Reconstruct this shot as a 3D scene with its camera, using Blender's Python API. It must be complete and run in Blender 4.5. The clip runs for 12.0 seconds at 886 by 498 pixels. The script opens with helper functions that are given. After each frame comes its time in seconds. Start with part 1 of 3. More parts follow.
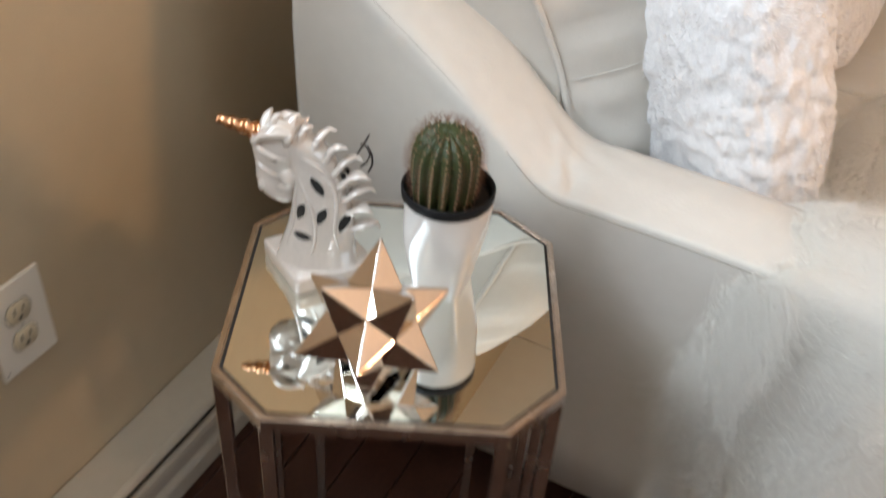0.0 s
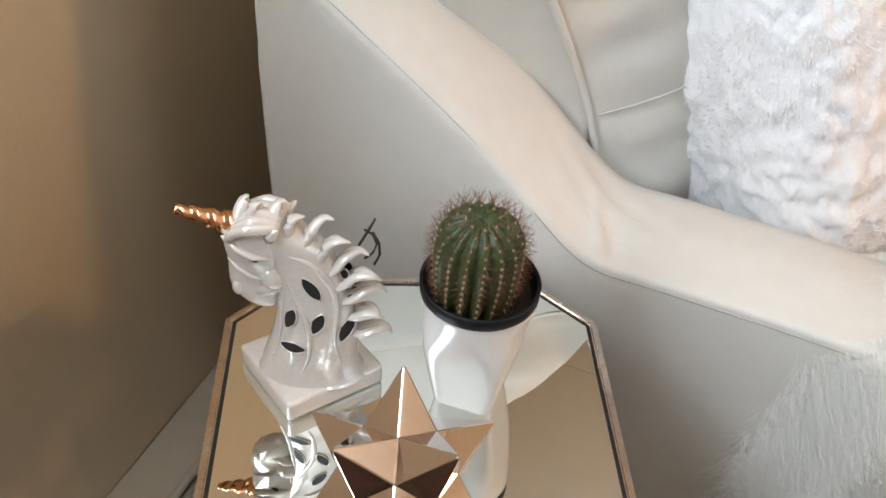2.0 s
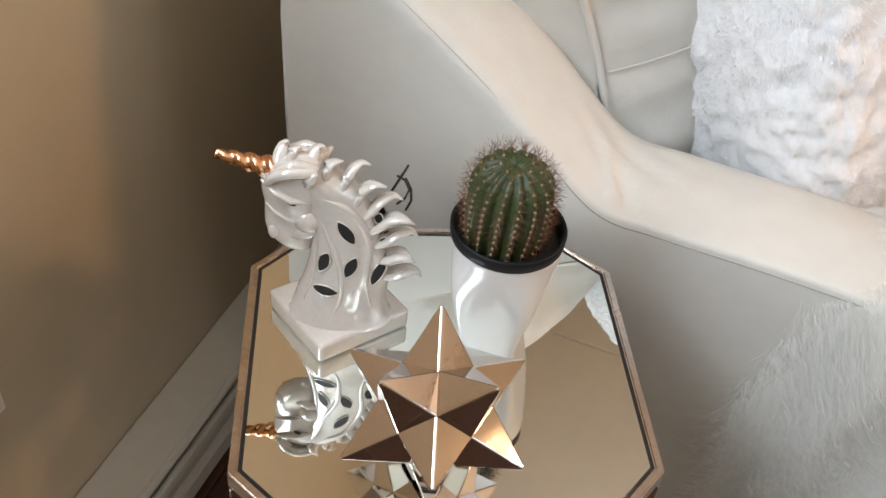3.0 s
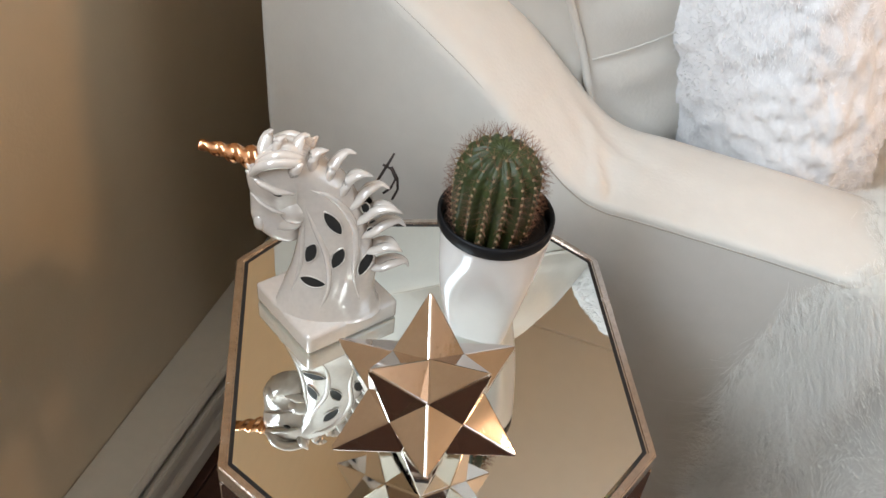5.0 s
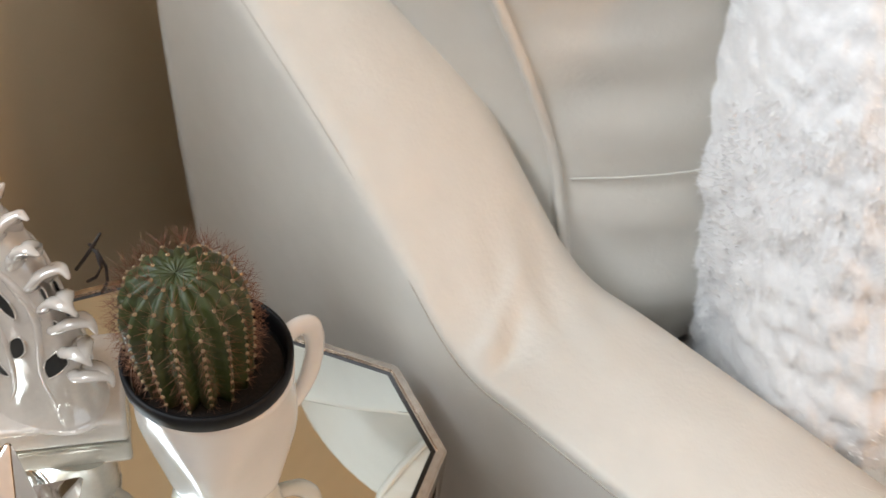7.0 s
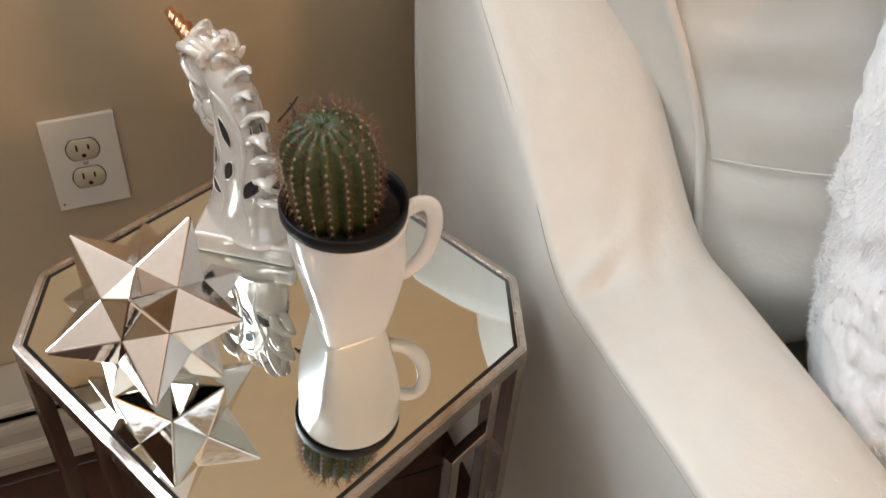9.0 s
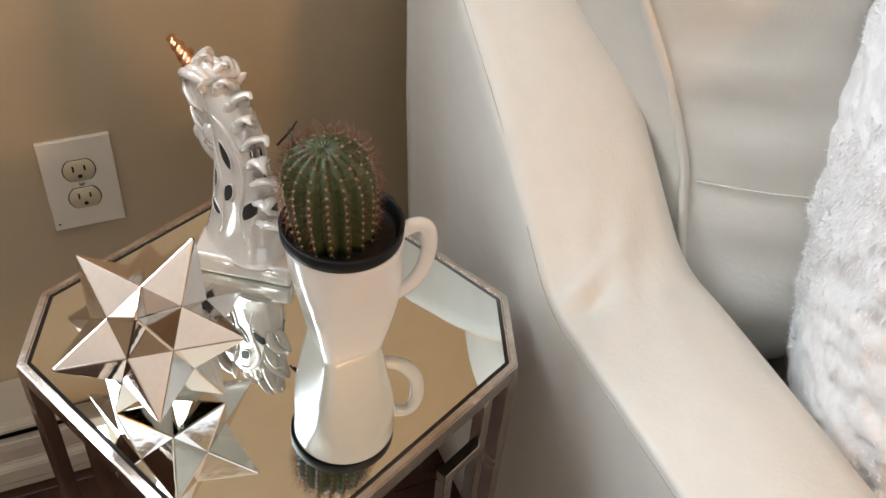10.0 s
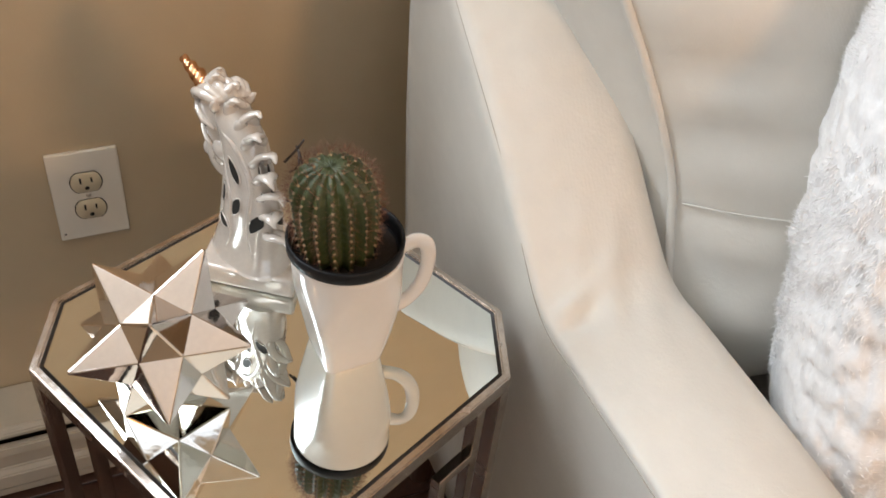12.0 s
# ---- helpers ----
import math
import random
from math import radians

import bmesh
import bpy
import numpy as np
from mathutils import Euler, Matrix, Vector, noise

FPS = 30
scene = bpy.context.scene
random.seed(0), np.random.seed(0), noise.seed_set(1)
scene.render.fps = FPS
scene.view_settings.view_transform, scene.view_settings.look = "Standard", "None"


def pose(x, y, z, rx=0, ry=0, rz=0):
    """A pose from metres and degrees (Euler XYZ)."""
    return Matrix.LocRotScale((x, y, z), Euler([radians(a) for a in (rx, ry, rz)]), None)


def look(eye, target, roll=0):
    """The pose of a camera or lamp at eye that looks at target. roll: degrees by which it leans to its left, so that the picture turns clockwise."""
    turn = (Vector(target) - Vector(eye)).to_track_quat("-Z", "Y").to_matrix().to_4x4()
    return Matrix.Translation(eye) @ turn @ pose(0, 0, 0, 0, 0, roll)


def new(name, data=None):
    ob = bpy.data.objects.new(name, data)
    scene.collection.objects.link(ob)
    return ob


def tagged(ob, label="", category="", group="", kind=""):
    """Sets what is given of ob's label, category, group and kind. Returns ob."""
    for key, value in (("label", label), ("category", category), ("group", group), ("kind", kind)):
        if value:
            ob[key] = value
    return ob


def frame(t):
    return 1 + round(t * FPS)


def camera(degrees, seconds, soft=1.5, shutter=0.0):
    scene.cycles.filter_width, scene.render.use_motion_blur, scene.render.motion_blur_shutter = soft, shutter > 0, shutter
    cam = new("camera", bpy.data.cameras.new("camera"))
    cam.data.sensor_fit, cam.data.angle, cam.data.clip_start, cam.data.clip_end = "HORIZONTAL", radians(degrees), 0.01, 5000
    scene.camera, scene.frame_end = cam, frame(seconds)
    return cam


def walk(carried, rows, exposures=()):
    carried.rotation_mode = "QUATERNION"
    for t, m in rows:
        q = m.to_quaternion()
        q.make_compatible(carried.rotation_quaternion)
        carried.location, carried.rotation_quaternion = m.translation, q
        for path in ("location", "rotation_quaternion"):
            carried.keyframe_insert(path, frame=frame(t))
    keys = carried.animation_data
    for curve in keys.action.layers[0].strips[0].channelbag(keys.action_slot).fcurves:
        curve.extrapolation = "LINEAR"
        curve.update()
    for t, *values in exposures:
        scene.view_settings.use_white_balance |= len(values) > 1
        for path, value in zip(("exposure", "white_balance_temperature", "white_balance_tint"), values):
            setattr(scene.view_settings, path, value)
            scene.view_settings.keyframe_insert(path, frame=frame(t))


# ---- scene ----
cam = camera(49.9, 12.0, shutter=0.5)
PATH = [
    (0, (0.743, -0.293, 1.219), (0.109, 1.112, -0.056), 4.6),
    (0.5, (0.598, -0.149, 1.178), (0.083, 1.313, -0.087), 3.7),
    (1, (0.591, -0.108, 1.161), (0.072, 1.316, -0.144), 3.4),
    (1.5, (0.6, -0.121, 1.163), (0.025, 1.269, -0.156), 3.8),
    (2, (0.593, -0.122, 1.169), (0.079, 1.293, -0.148), 4.6),
    (2.5, (0.57, -0.151, 1.186), (0.075, 1.298, -0.101), 5.9),
    (3, (0.561, -0.17, 1.167), (0.131, 1.238, -0.187), 6.9),
    (5, (0.56, -0.173, 1.159), (0.162, 1.245, -0.195), 6.7),
    (5.5, (0.563, -0.17, 1.162), (0.149, 1.251, -0.183), 7.3),
    (6, (0.615, -0.088, 1.168), (0.196, 1.359, -0.148), 7.9),
    (6.5, (0.767, 0.063, 1.118), (-0.015, 1.362, -0.186), 7.3),
    (7, (0.74, 0.19, 1.083), (-0.204, 1.331, -0.261), 6.9),
    (7.5, (0.743, 0.221, 1.1), (-0.406, 0.988, -0.347), 5.6),
    (7.7, (0.784, 0.245, 1.082), (-0.418, 0.875, -0.387), 7.0),
    (9.3, (0.923, 0.207, 1.138), (-0.398, 0.849, -0.22), 4.9),
    (9.5, (0.927, 0.202, 1.143), (-0.398, 0.856, -0.205), 5.1),
    (10, (0.929, 0.203, 1.142), (-0.39, 0.865, -0.207), 5.5),
    (10.5, (0.935, 0.209, 1.14), (-0.385, 0.854, -0.217), 5.8),
    (11, (0.94, 0.208, 1.143), (-0.384, 0.844, -0.215), 6.3),
    (11.5, (0.946, 0.202, 1.148), (-0.376, 0.885, -0.189), 8.0),
    (12, (0.95, 0.186, 1.163), (-0.385, 0.874, -0.158), 6.9),
]
walk(cam, [(t, look(eye, target, roll)) for t, eye, target, roll in PATH], ((0, -0.42, 6180, 11), (5.6, -0.42, 6180, 11), (6.5, -0.52, 6420, 11.4), (9.5, -0.46, 6420, 11.4), (12, -0.44, 6500, 11.8)))

# ---- world, lamps ----
world = bpy.data.worlds.new("world")
scene.world = world
world.use_nodes = True
wn = world.node_tree
sky = wn.nodes.new("ShaderNodeTexSky")
sky.sky_type, sky.sun_disc, sky.sun_elevation, sky.sun_rotation = "NISHITA", False, radians(38), radians(150)
wn.nodes["Background"].inputs[1].default_value = 0.12
wn.links.new(sky.outputs[0], wn.nodes["Background"].inputs[0])


def area_lamp(name, m, sx, sy, watts, colour):
    d = bpy.data.lights.new(name, "AREA")
    d.shape, d.size, d.size_y, d.energy, d.color = "RECTANGLE", sx, sy, watts, colour
    ob = new(name, d)
    ob.matrix_world = m
    return ob


def point_lamp(name, at, radius, watts, colour):
    d = bpy.data.lights.new(name, "POINT")
    d.shadow_soft_size, d.energy, d.color = radius, watts, colour
    ob = new(name, d)
    ob.location = at
    return ob


area_lamp("window_daylight", look((-0.05, -0.39, 1.64), (1.0, -0.25, 1.80)), 1.08, 0.98, 61, (0.83, 0.93, 1.0))
# added cool fill from the east for wall and ceiling, no known source
area_lamp("window_daylight_east", look((3.07, -0.2, 1.5), (0.5, 0.2, 1.9)), 1.9, 1.3, 16, (0.90, 0.95, 1.0))
point_lamp("lamp_bulb", (2.00, 0.80, 1.22), 0.10, 52, (1.0, 0.60, 0.31))


# ---- materials ----
def material(name, colour, rough=0.5, metal=0.0, vary=0.12, scale=8.0, bump=0.0, bump_scale=60.0, spec=0.5, sheen=0.0, coat=0.0, per_object=0.0, rough_vary=0.08):
    """A surface with variation of colour at two scales, uneven gloss and fine relief."""
    m = bpy.data.materials.new(name)
    m.use_nodes = True
    nt = m.node_tree
    b = nt.nodes["Principled BSDF"]
    L = nt.links.new
    co = nt.nodes.new("ShaderNodeTexCoord")
    n1, n2 = nt.nodes.new("ShaderNodeTexNoise"), nt.nodes.new("ShaderNodeTexNoise")
    n1.inputs["Scale"].default_value, n1.inputs["Detail"].default_value = scale, 4
    n2.inputs["Scale"].default_value, n2.inputs["Detail"].default_value = scale * 9, 3
    L(co.outputs["Object"], n1.inputs["Vector"]), L(co.outputs["Object"], n2.inputs["Vector"])
    mix = nt.nodes.new("ShaderNodeMath")
    mix.operation = "MULTIPLY_ADD"
    mix.inputs[1].default_value = 0.5
    L(n2.outputs["Fac"], mix.inputs[0])
    half = nt.nodes.new("ShaderNodeMath")
    half.operation = "MULTIPLY"
    half.inputs[1].default_value = 0.5
    L(n1.outputs["Fac"], half.inputs[0]), L(half.outputs[0], mix.inputs[2])
    ramp = nt.nodes.new("ShaderNodeValToRGB")
    lo, hi = ramp.color_ramp.elements
    lo.position, hi.position = 0.3, 0.7
    lo.color = (*[max(c * (1 - vary), 0) for c in colour], 1)
    hi.color = (*[min(c * (1 + vary), 1) for c in colour], 1)
    L(mix.outputs[0], ramp.inputs[0]), L(ramp.outputs[0], b.inputs["Base Color"])
    rr = nt.nodes.new("ShaderNodeMapRange")
    rr.inputs["To Min"].default_value, rr.inputs["To Max"].default_value = max(rough - rough_vary, 0.01), min(rough + rough_vary, 1)
    L(n1.outputs["Fac"], rr.inputs["Value"]), L(rr.outputs[0], b.inputs["Roughness"])
    b.inputs["Metallic"].default_value = metal
    b.inputs["Specular IOR Level"].default_value = spec
    b.inputs["Sheen Weight"].default_value = sheen
    b.inputs["Coat Weight"].default_value = coat
    b.inputs["Coat Roughness"].default_value = 0.06
    if bump:
        n3 = nt.nodes.new("ShaderNodeTexNoise")
        n3.inputs["Scale"].default_value, n3.inputs["Detail"].default_value = bump_scale, 5
        L(co.outputs["Object"], n3.inputs["Vector"])
        bp = nt.nodes.new("ShaderNodeBump")
        bp.inputs["Strength"].default_value, bp.inputs["Distance"].default_value = bump, 0.002
        L(n3.outputs["Fac"], bp.inputs["Height"]), L(bp.outputs[0], b.inputs["Normal"])
    return m


def pearl(name, base):
    """Glazed ceramic with a thin pearly film."""
    m = material(name, base, 0.14, vary=0.07, scale=30, coat=0.9, bump=0.50, bump_scale=34, rough_vary=0.06)
    b = m.node_tree.nodes["Principled BSDF"]
    b.inputs["Metallic"].default_value = 0.10
    b.inputs["Thin Film Thickness"].default_value = 380
    b.inputs["Thin Film IOR"].default_value = 1.5
    return m


WALL = material("wall_paint", (0.49, 0.395, 0.265), 0.55, vary=0.04, scale=3, bump=0.10, bump_scale=220)
CEIL = material("ceiling_paint", (0.87, 0.85, 0.79), 0.8, vary=0.03, scale=2)
FLOOR = material("dark_wood", (0.050, 0.020, 0.012), 0.32, vary=0.35, scale=14, bump=0.1, bump_scale=70)
TRIM = material("window_paint", (0.75, 0.74, 0.70), 0.4, vary=0.03)
HEATER = material("heater_enamel", (0.46, 0.41, 0.33), 0.38, vary=0.05, scale=6, bump=0.03)
# shade inside the heater, painted as near black on its inner parts
HEATER_DARK = material("heater_inside_shade", (0.012, 0.010, 0.009), 0.6)
PLATE = material("outlet_plastic", (0.74, 0.69, 0.60), 0.32, vary=0.02)
SOCKET = material("outlet_ivory", (0.60, 0.52, 0.37), 0.32, vary=0.03)
# near black painted in for shade inside openings; also small dark marks
DARK_FILL = material("opening_shade_and_marks", (0.010, 0.009, 0.008), 0.7)
SCREW = material("screw_metal", (0.55, 0.52, 0.46), 0.35, 1.0)
FRAME = material("antiqued_silver_metal", (0.60, 0.53, 0.47), 0.24, 1.0, vary=0.25, scale=26, bump=0.10, bump_scale=160, rough_vary=0.12)
GASKET = material("black_edge_strip", (0.012, 0.010, 0.009), 0.35)
MIRROR = material("mirror_glass", (0.86, 0.885, 0.84), 0.012, 1.0, vary=0.01, scale=3, rough_vary=0.006)
CERAMIC = material("white_glazed_mug", (0.66, 0.64, 0.61), 0.20, vary=0.02, scale=12, coat=0.35, rough_vary=0.04)
PEARL = pearl("pearl_white_glaze", (0.63, 0.575, 0.52))
COPPER = material("copper_gilding", (0.78, 0.42, 0.22), 0.25, 1.0, vary=0.2, scale=60, bump=0.15, bump_scale=200)
STAR = material("rose_silver_plating", (0.78, 0.72, 0.68), 0.06, 1.0, vary=0.05, scale=30, bump=0.45, bump_scale=9, rough_vary=0.04)
POT = material("black_plastic", (0.006, 0.006, 0.007), 0.5, vary=0.2, spec=0.2)
SOIL = material("potting_soil", (0.022, 0.014, 0.010), 0.95, vary=0.6, scale=90, bump=0.6, bump_scale=300)
CACTUS = material("cactus_skin", (0.032, 0.044, 0.010), 0.52, vary=0.40, scale=35, bump=0.12, bump_scale=200)
AREOLE = material("areole_wool", (0.34, 0.25, 0.15), 0.9, vary=0.3, scale=60)
SPINE = material("cactus_spine", (0.20, 0.09, 0.05), 0.5, vary=0.4, scale=40)
WIRE = material("black_wire", (0.022, 0.013, 0.009), 0.5)
LEATHER = material("cream_upholstery", (0.60, 0.578, 0.53), 0.55, vary=0.04, scale=5, bump=0.18, bump_scale=260, sheen=0.1)
ln = LEATHER.node_tree
weave, twill, bump0 = ln.nodes.new("ShaderNodeTexWave"), ln.nodes.new("ShaderNodeBump"), [n for n in ln.nodes if n.type == "BUMP"][0]
weave.bands_direction, weave.inputs["Scale"].default_value, weave.inputs["Distortion"].default_value = "DIAGONAL", 170, 0.6
twill.inputs["Strength"].default_value, twill.inputs["Distance"].default_value = 0.03, 0.0008
ln.links.new([n for n in ln.nodes if n.type == "TEX_COORD"][0].outputs["Object"], weave.inputs["Vector"])
ln.links.new(weave.outputs["Fac"], twill.inputs["Height"]), ln.links.new(bump0.outputs[0], twill.inputs["Normal"])
ln.links.new(twill.outputs[0], ln.nodes["Principled BSDF"].inputs["Normal"])
SEAM = material("seam_thread", (0.36, 0.33, 0.28), 0.6, vary=0.05)
FUR = material("white_plush", (0.74, 0.725, 0.72), 0.9, vary=0.08, scale=24, sheen=0.3, bump=0.5, bump_scale=140)
FUR_TIP = material("white_plush_pile", (0.83, 0.815, 0.805), 0.9, vary=0.06, scale=24, sheen=0.3)
HAIR = material("long_white_hair", (0.96, 0.95, 0.92), 0.8, vary=0.04, scale=24, sheen=0.2)
hn = HAIR.node_tree
thin, half = hn.nodes.new("ShaderNodeBsdfTranslucent"), hn.nodes.new("ShaderNodeMixShader")
thin.inputs["Color"].default_value, half.inputs[0].default_value = (0.97, 0.96, 0.93, 1), 0.5
hn.links.new(hn.nodes["Principled BSDF"].outputs[0], half.inputs[1]), hn.links.new(thin.outputs[0], half.inputs[2])
hn.links.new(half.outputs[0], hn.nodes["Material Output"].inputs["Surface"])
SHADE = material("lamp_shade_cloth", (0.75, 0.62, 0.45), 0.8)
sn = SHADE.node_tree
glow, both = sn.nodes.new("ShaderNodeBsdfTranslucent"), sn.nodes.new("ShaderNodeMixShader")
glow.inputs["Color"].default_value, both.inputs[0].default_value = (0.85, 0.70, 0.50, 1), 0.6
sn.links.new(sn.nodes["Principled BSDF"].outputs[0], both.inputs[1]), sn.links.new(glow.outputs[0], both.inputs[2])
sn.links.new(both.outputs[0], sn.nodes["Material Output"].inputs["Surface"])


# ---- mesh helpers ----
def link(name, me, mat, parent=None, label="", smooth=True):
    if mat is not None:
        me.materials.append(mat)
    if smooth:
        me.polygons.foreach_set("use_smooth", [True] * len(me.polygons))
    ob = new(name, me)
    ob.parent = parent
    return tagged(ob, label) if label else ob


def part(name, bm, mat, parent=None, label="", smooth=False):
    me = bpy.data.meshes.new(name)
    bmesh.ops.recalc_face_normals(bm, faces=bm.faces)
    bm.to_mesh(me)
    bm.free()
    return link(name, me, mat, parent, label, smooth)


def thing(name, label, category, group="", at=(0, 0, 0)):
    ob = new(name)
    ob.location = at
    ob.empty_display_size = 0.05
    return tagged(ob, label, category, group)


def box_bm(lo, hi, bevel=0.0, m=None, seg=2):
    bm = bmesh.new()
    bmesh.ops.create_cube(bm, size=1)
    s = Matrix.LocRotScale([(a + b) / 2 for a, b in zip(lo, hi)], None, [b - a for a, b in zip(lo, hi)])
    bmesh.ops.transform(bm, matrix=s, verts=bm.verts)
    if bevel:
        bmesh.ops.bevel(bm, geom=bm.edges[:], offset=bevel, segments=seg, affect="EDGES", profile=0.6)
    if m is not None:
        bmesh.ops.transform(bm, matrix=m, verts=bm.verts)
    return bm


def loft(bm, rings, cap=True, mat=0):
    """Skin a row of equal rings of points."""
    rows = [[bm.verts.new(p) for p in ring] for ring in rings]
    n = len(rows[0])
    made = []
    for a, b in zip(rows, rows[1:]):
        for i in range(n):
            made.append(bm.faces.new((a[i], a[(i + 1) % n], b[(i + 1) % n], b[i])))
    if cap:
        made.append(bm.faces.new(rows[0][::-1]))
        made.append(bm.faces.new(rows[-1]))
    for f in made:
        f.material_index, f.smooth = mat, True
    return rows


def tube(bm, pts, radii, n=8, mat=0, flat=1.0, side=None):
    """A tapered tube along points; flat squeezes it across."""
    pts = [Vector(p) for p in pts]
    rings = []
    for i, p in enumerate(pts):
        t = (pts[min(i + 1, len(pts) - 1)] - pts[max(i - 1, 0)]).normalized()
        a = Vector(side) if side else (Vector((0, 0, 1)) if abs(t.z) < 0.9 else Vector((1, 0, 0)))
        u = t.cross(a).normalized()
        v = t.cross(u).normalized()
        rings.append([p + radii[i] * (math.cos(k / n * math.tau) * u + flat * math.sin(k / n * math.tau) * v) for k in range(n)])
    loft(bm, rings, True, mat)


def spline(keys, n):
    """Smooth values through rows of numbers (Catmull-Rom), n steps a span."""
    k = [np.array(r, float) for r in keys]
    k = [2 * k[0] - k[1], *k, 2 * k[-1] - k[-2]]
    out = []
    for a, b, c, d in zip(k, k[1:], k[2:], k[3:]):
        for i in range(n):
            t = i / n
            out.append(0.5 * (2 * b + (c - a) * t + (2 * a - 5 * b + 4 * c - d) * t * t + (3 * b - a - 3 * c + d) * t**3))
    out.append(k[-2])
    return out


def fur_mesh(name, base, count, length, width, lean, seed, clump=0.0, lift=1.0, sag=0.25, jit=0.45):
    """Pile on a mesh: thin blades that stand off its surface, leaning together in patches."""
    rng = np.random.default_rng(seed)
    me = base.data
    me.calc_loop_triangles()
    co = np.empty(len(me.vertices) * 3)
    me.vertices.foreach_get("co", co)
    co = co.reshape(-1, 3)
    tri = np.empty(len(me.loop_triangles) * 3, int)
    me.loop_triangles.foreach_get("vertices", tri)
    tri = tri.reshape(-1, 3)
    a, b, c = co[tri[:, 0]], co[tri[:, 1]], co[tri[:, 2]]
    nr = np.cross(b - a, c - a)
    ar = np.linalg.norm(nr, axis=1)
    nr /= ar[:, None] + 1e-12
    pick = rng.choice(len(tri), count, p=ar / ar.sum())
    u, v = rng.random(count), rng.random(count)
    flip = u + v > 1
    u[flip], v[flip] = 1 - u[flip], 1 - v[flip]
    p = a[pick] + u[:, None] * (b - a)[pick] + v[:, None] * (c - a)[pick]
    n = nr[pick]
    patch = np.stack([np.sin(p @ w + s) for w, s in zip(rng.normal(size=(3, 3)) * clump, rng.random(3) * 6)], 1)
    way = lift * n + lean * patch + jit * rng.normal(size=(count, 3)) + np.array([0, 0, -sag])
    way /= np.linalg.norm(way, axis=1)[:, None]
    ln = length * (0.5 + rng.random(count))[:, None]
    side = np.cross(way, rng.normal(size=(count, 3)))
    side /= np.linalg.norm(side, axis=1)[:, None] + 1e-9
    up = np.cross(way, side)
    base_pts = p - n * length * 0.15
    bend = rng.normal(size=(count, 3)) * length * 0.45 * jit
    v0, v1 = base_pts + side * width, base_pts - side * width
    v2 = base_pts + up * width
    tip = base_pts + way * ln + bend
    verts = np.stack([v0, v1, v2, tip], 1).reshape(-1, 3)
    k = np.arange(count)[:, None] * 4
    faces = np.concatenate([k + [0, 1, 3], k + [1, 2, 3], k + [2, 0, 3]])
    out = bpy.data.meshes.new(name)
    out.from_pydata(verts.tolist(), [], faces.tolist())
    return out


# ---- the room ----
XR, YF, YB, H = 3.1, -2.4, 3.4, 2.30


def slab(name, lo, hi, mat, label, category):
    return tagged(part(name, box_bm(lo, hi), mat), label, category, kind="structure")


def boxes_bm(spans):
    """Several boxes in one mesh."""
    bm = bmesh.new()
    for lo, hi in spans:
        b0 = box_bm(lo, hi)
        me0 = bpy.data.meshes.new("tmp")
        b0.to_mesh(me0)
        bm.from_mesh(me0)
        b0.free()
        bpy.data.meshes.remove(me0)
    return bm


slab("wall_south", (-0.12, YF - 0.12, 0), (XR + 0.12, YF, H), WALL, "taupe painted plaster wall", "wall")
slab("wall_north", (-0.12, YB, 0), (XR + 0.12, YB + 0.12, H), WALL, "taupe painted plaster wall", "wall")
JOINT = 2.02  # open joint across the ceiling boards
tagged(part("ceiling", boxes_bm([((-0.12, YF - 0.12, H), (XR + 0.12, JOINT - 0.005, H + 0.012)), ((-0.12, JOINT + 0.005, H), (XR + 0.12, YB + 0.12, H + 0.012)), ((-0.12, YF - 0.12, H + 0.012), (XR + 0.12, YB + 0.12, H + 0.12))]), CEIL), "plain cream ceiling with one joint line", "ceiling", kind="structure")


def window_wall(name, x0, x1, y0, y1, z0, z1):
    """A wall along y with one window opening."""
    bm = boxes_bm([((x0, YF, 0), (x1, y0, H)), ((x0, y1, 0), (x1, YB, H)), ((x0, y0, 0), (x1, y1, z0)), ((x0, y0, z1), (x1, y1, H))])
    return tagged(part(name, bm, WALL), "taupe painted plaster wall with a window opening", "wall", kind="structure")


def window(name, x0, x1, y0, y1, z0, z1, sill0, sill1):
    win = tagged(new(name), "white framed window letting in daylight", "window", kind="structure")
    F = 0.035
    for lo, hi in (((x0, y0, z0), (x1, y0 + F, z1)), ((x0, y1 - F, z0), (x1, y1, z1)), ((x0, y0 + F, z0), (x1, y1 - F, z0 + F)), ((x0, y0 + F, z1 - F), (x1, y1 - F, z1))):
        part("window_frame", box_bm(lo, hi, 0.003), TRIM, win)
    part("window_sill", box_bm((sill0, y0 - 0.04, z0 - 0.024), (sill1, y1 + 0.04, z0 - 0.002), 0.004), TRIM, win)


window_wall("wall_west", -0.12, 0, -0.95, 0.17, 1.12, 2.16)
window("window_1", -0.10, -0.07, -0.95, 0.17, 1.12, 2.16, 0.001, 0.035)
# unseen east wall; its window is made up to go with the fill lamp
window_wall("wall_east", XR, XR + 0.12, -1.2, 0.8, 0.85, 2.2)
window("window_2", XR + 0.07, XR + 0.10, -1.2, 0.8, 0.85, 2.2, XR - 0.035, XR - 0.001)

# ---- baseboard heater ----
heater = thing("baseboard_heater", "beige enamelled electric baseboard heater along the wall", "heater", at=(0, 0.6, 0))


def prism_y(profile, y0, y1):
    bm = bmesh.new()
    loft(bm, [[(x, y, z) for x, z in profile] for y in (y0, y1)])
    for f in bm.faces:
        f.smooth = False
    return bm


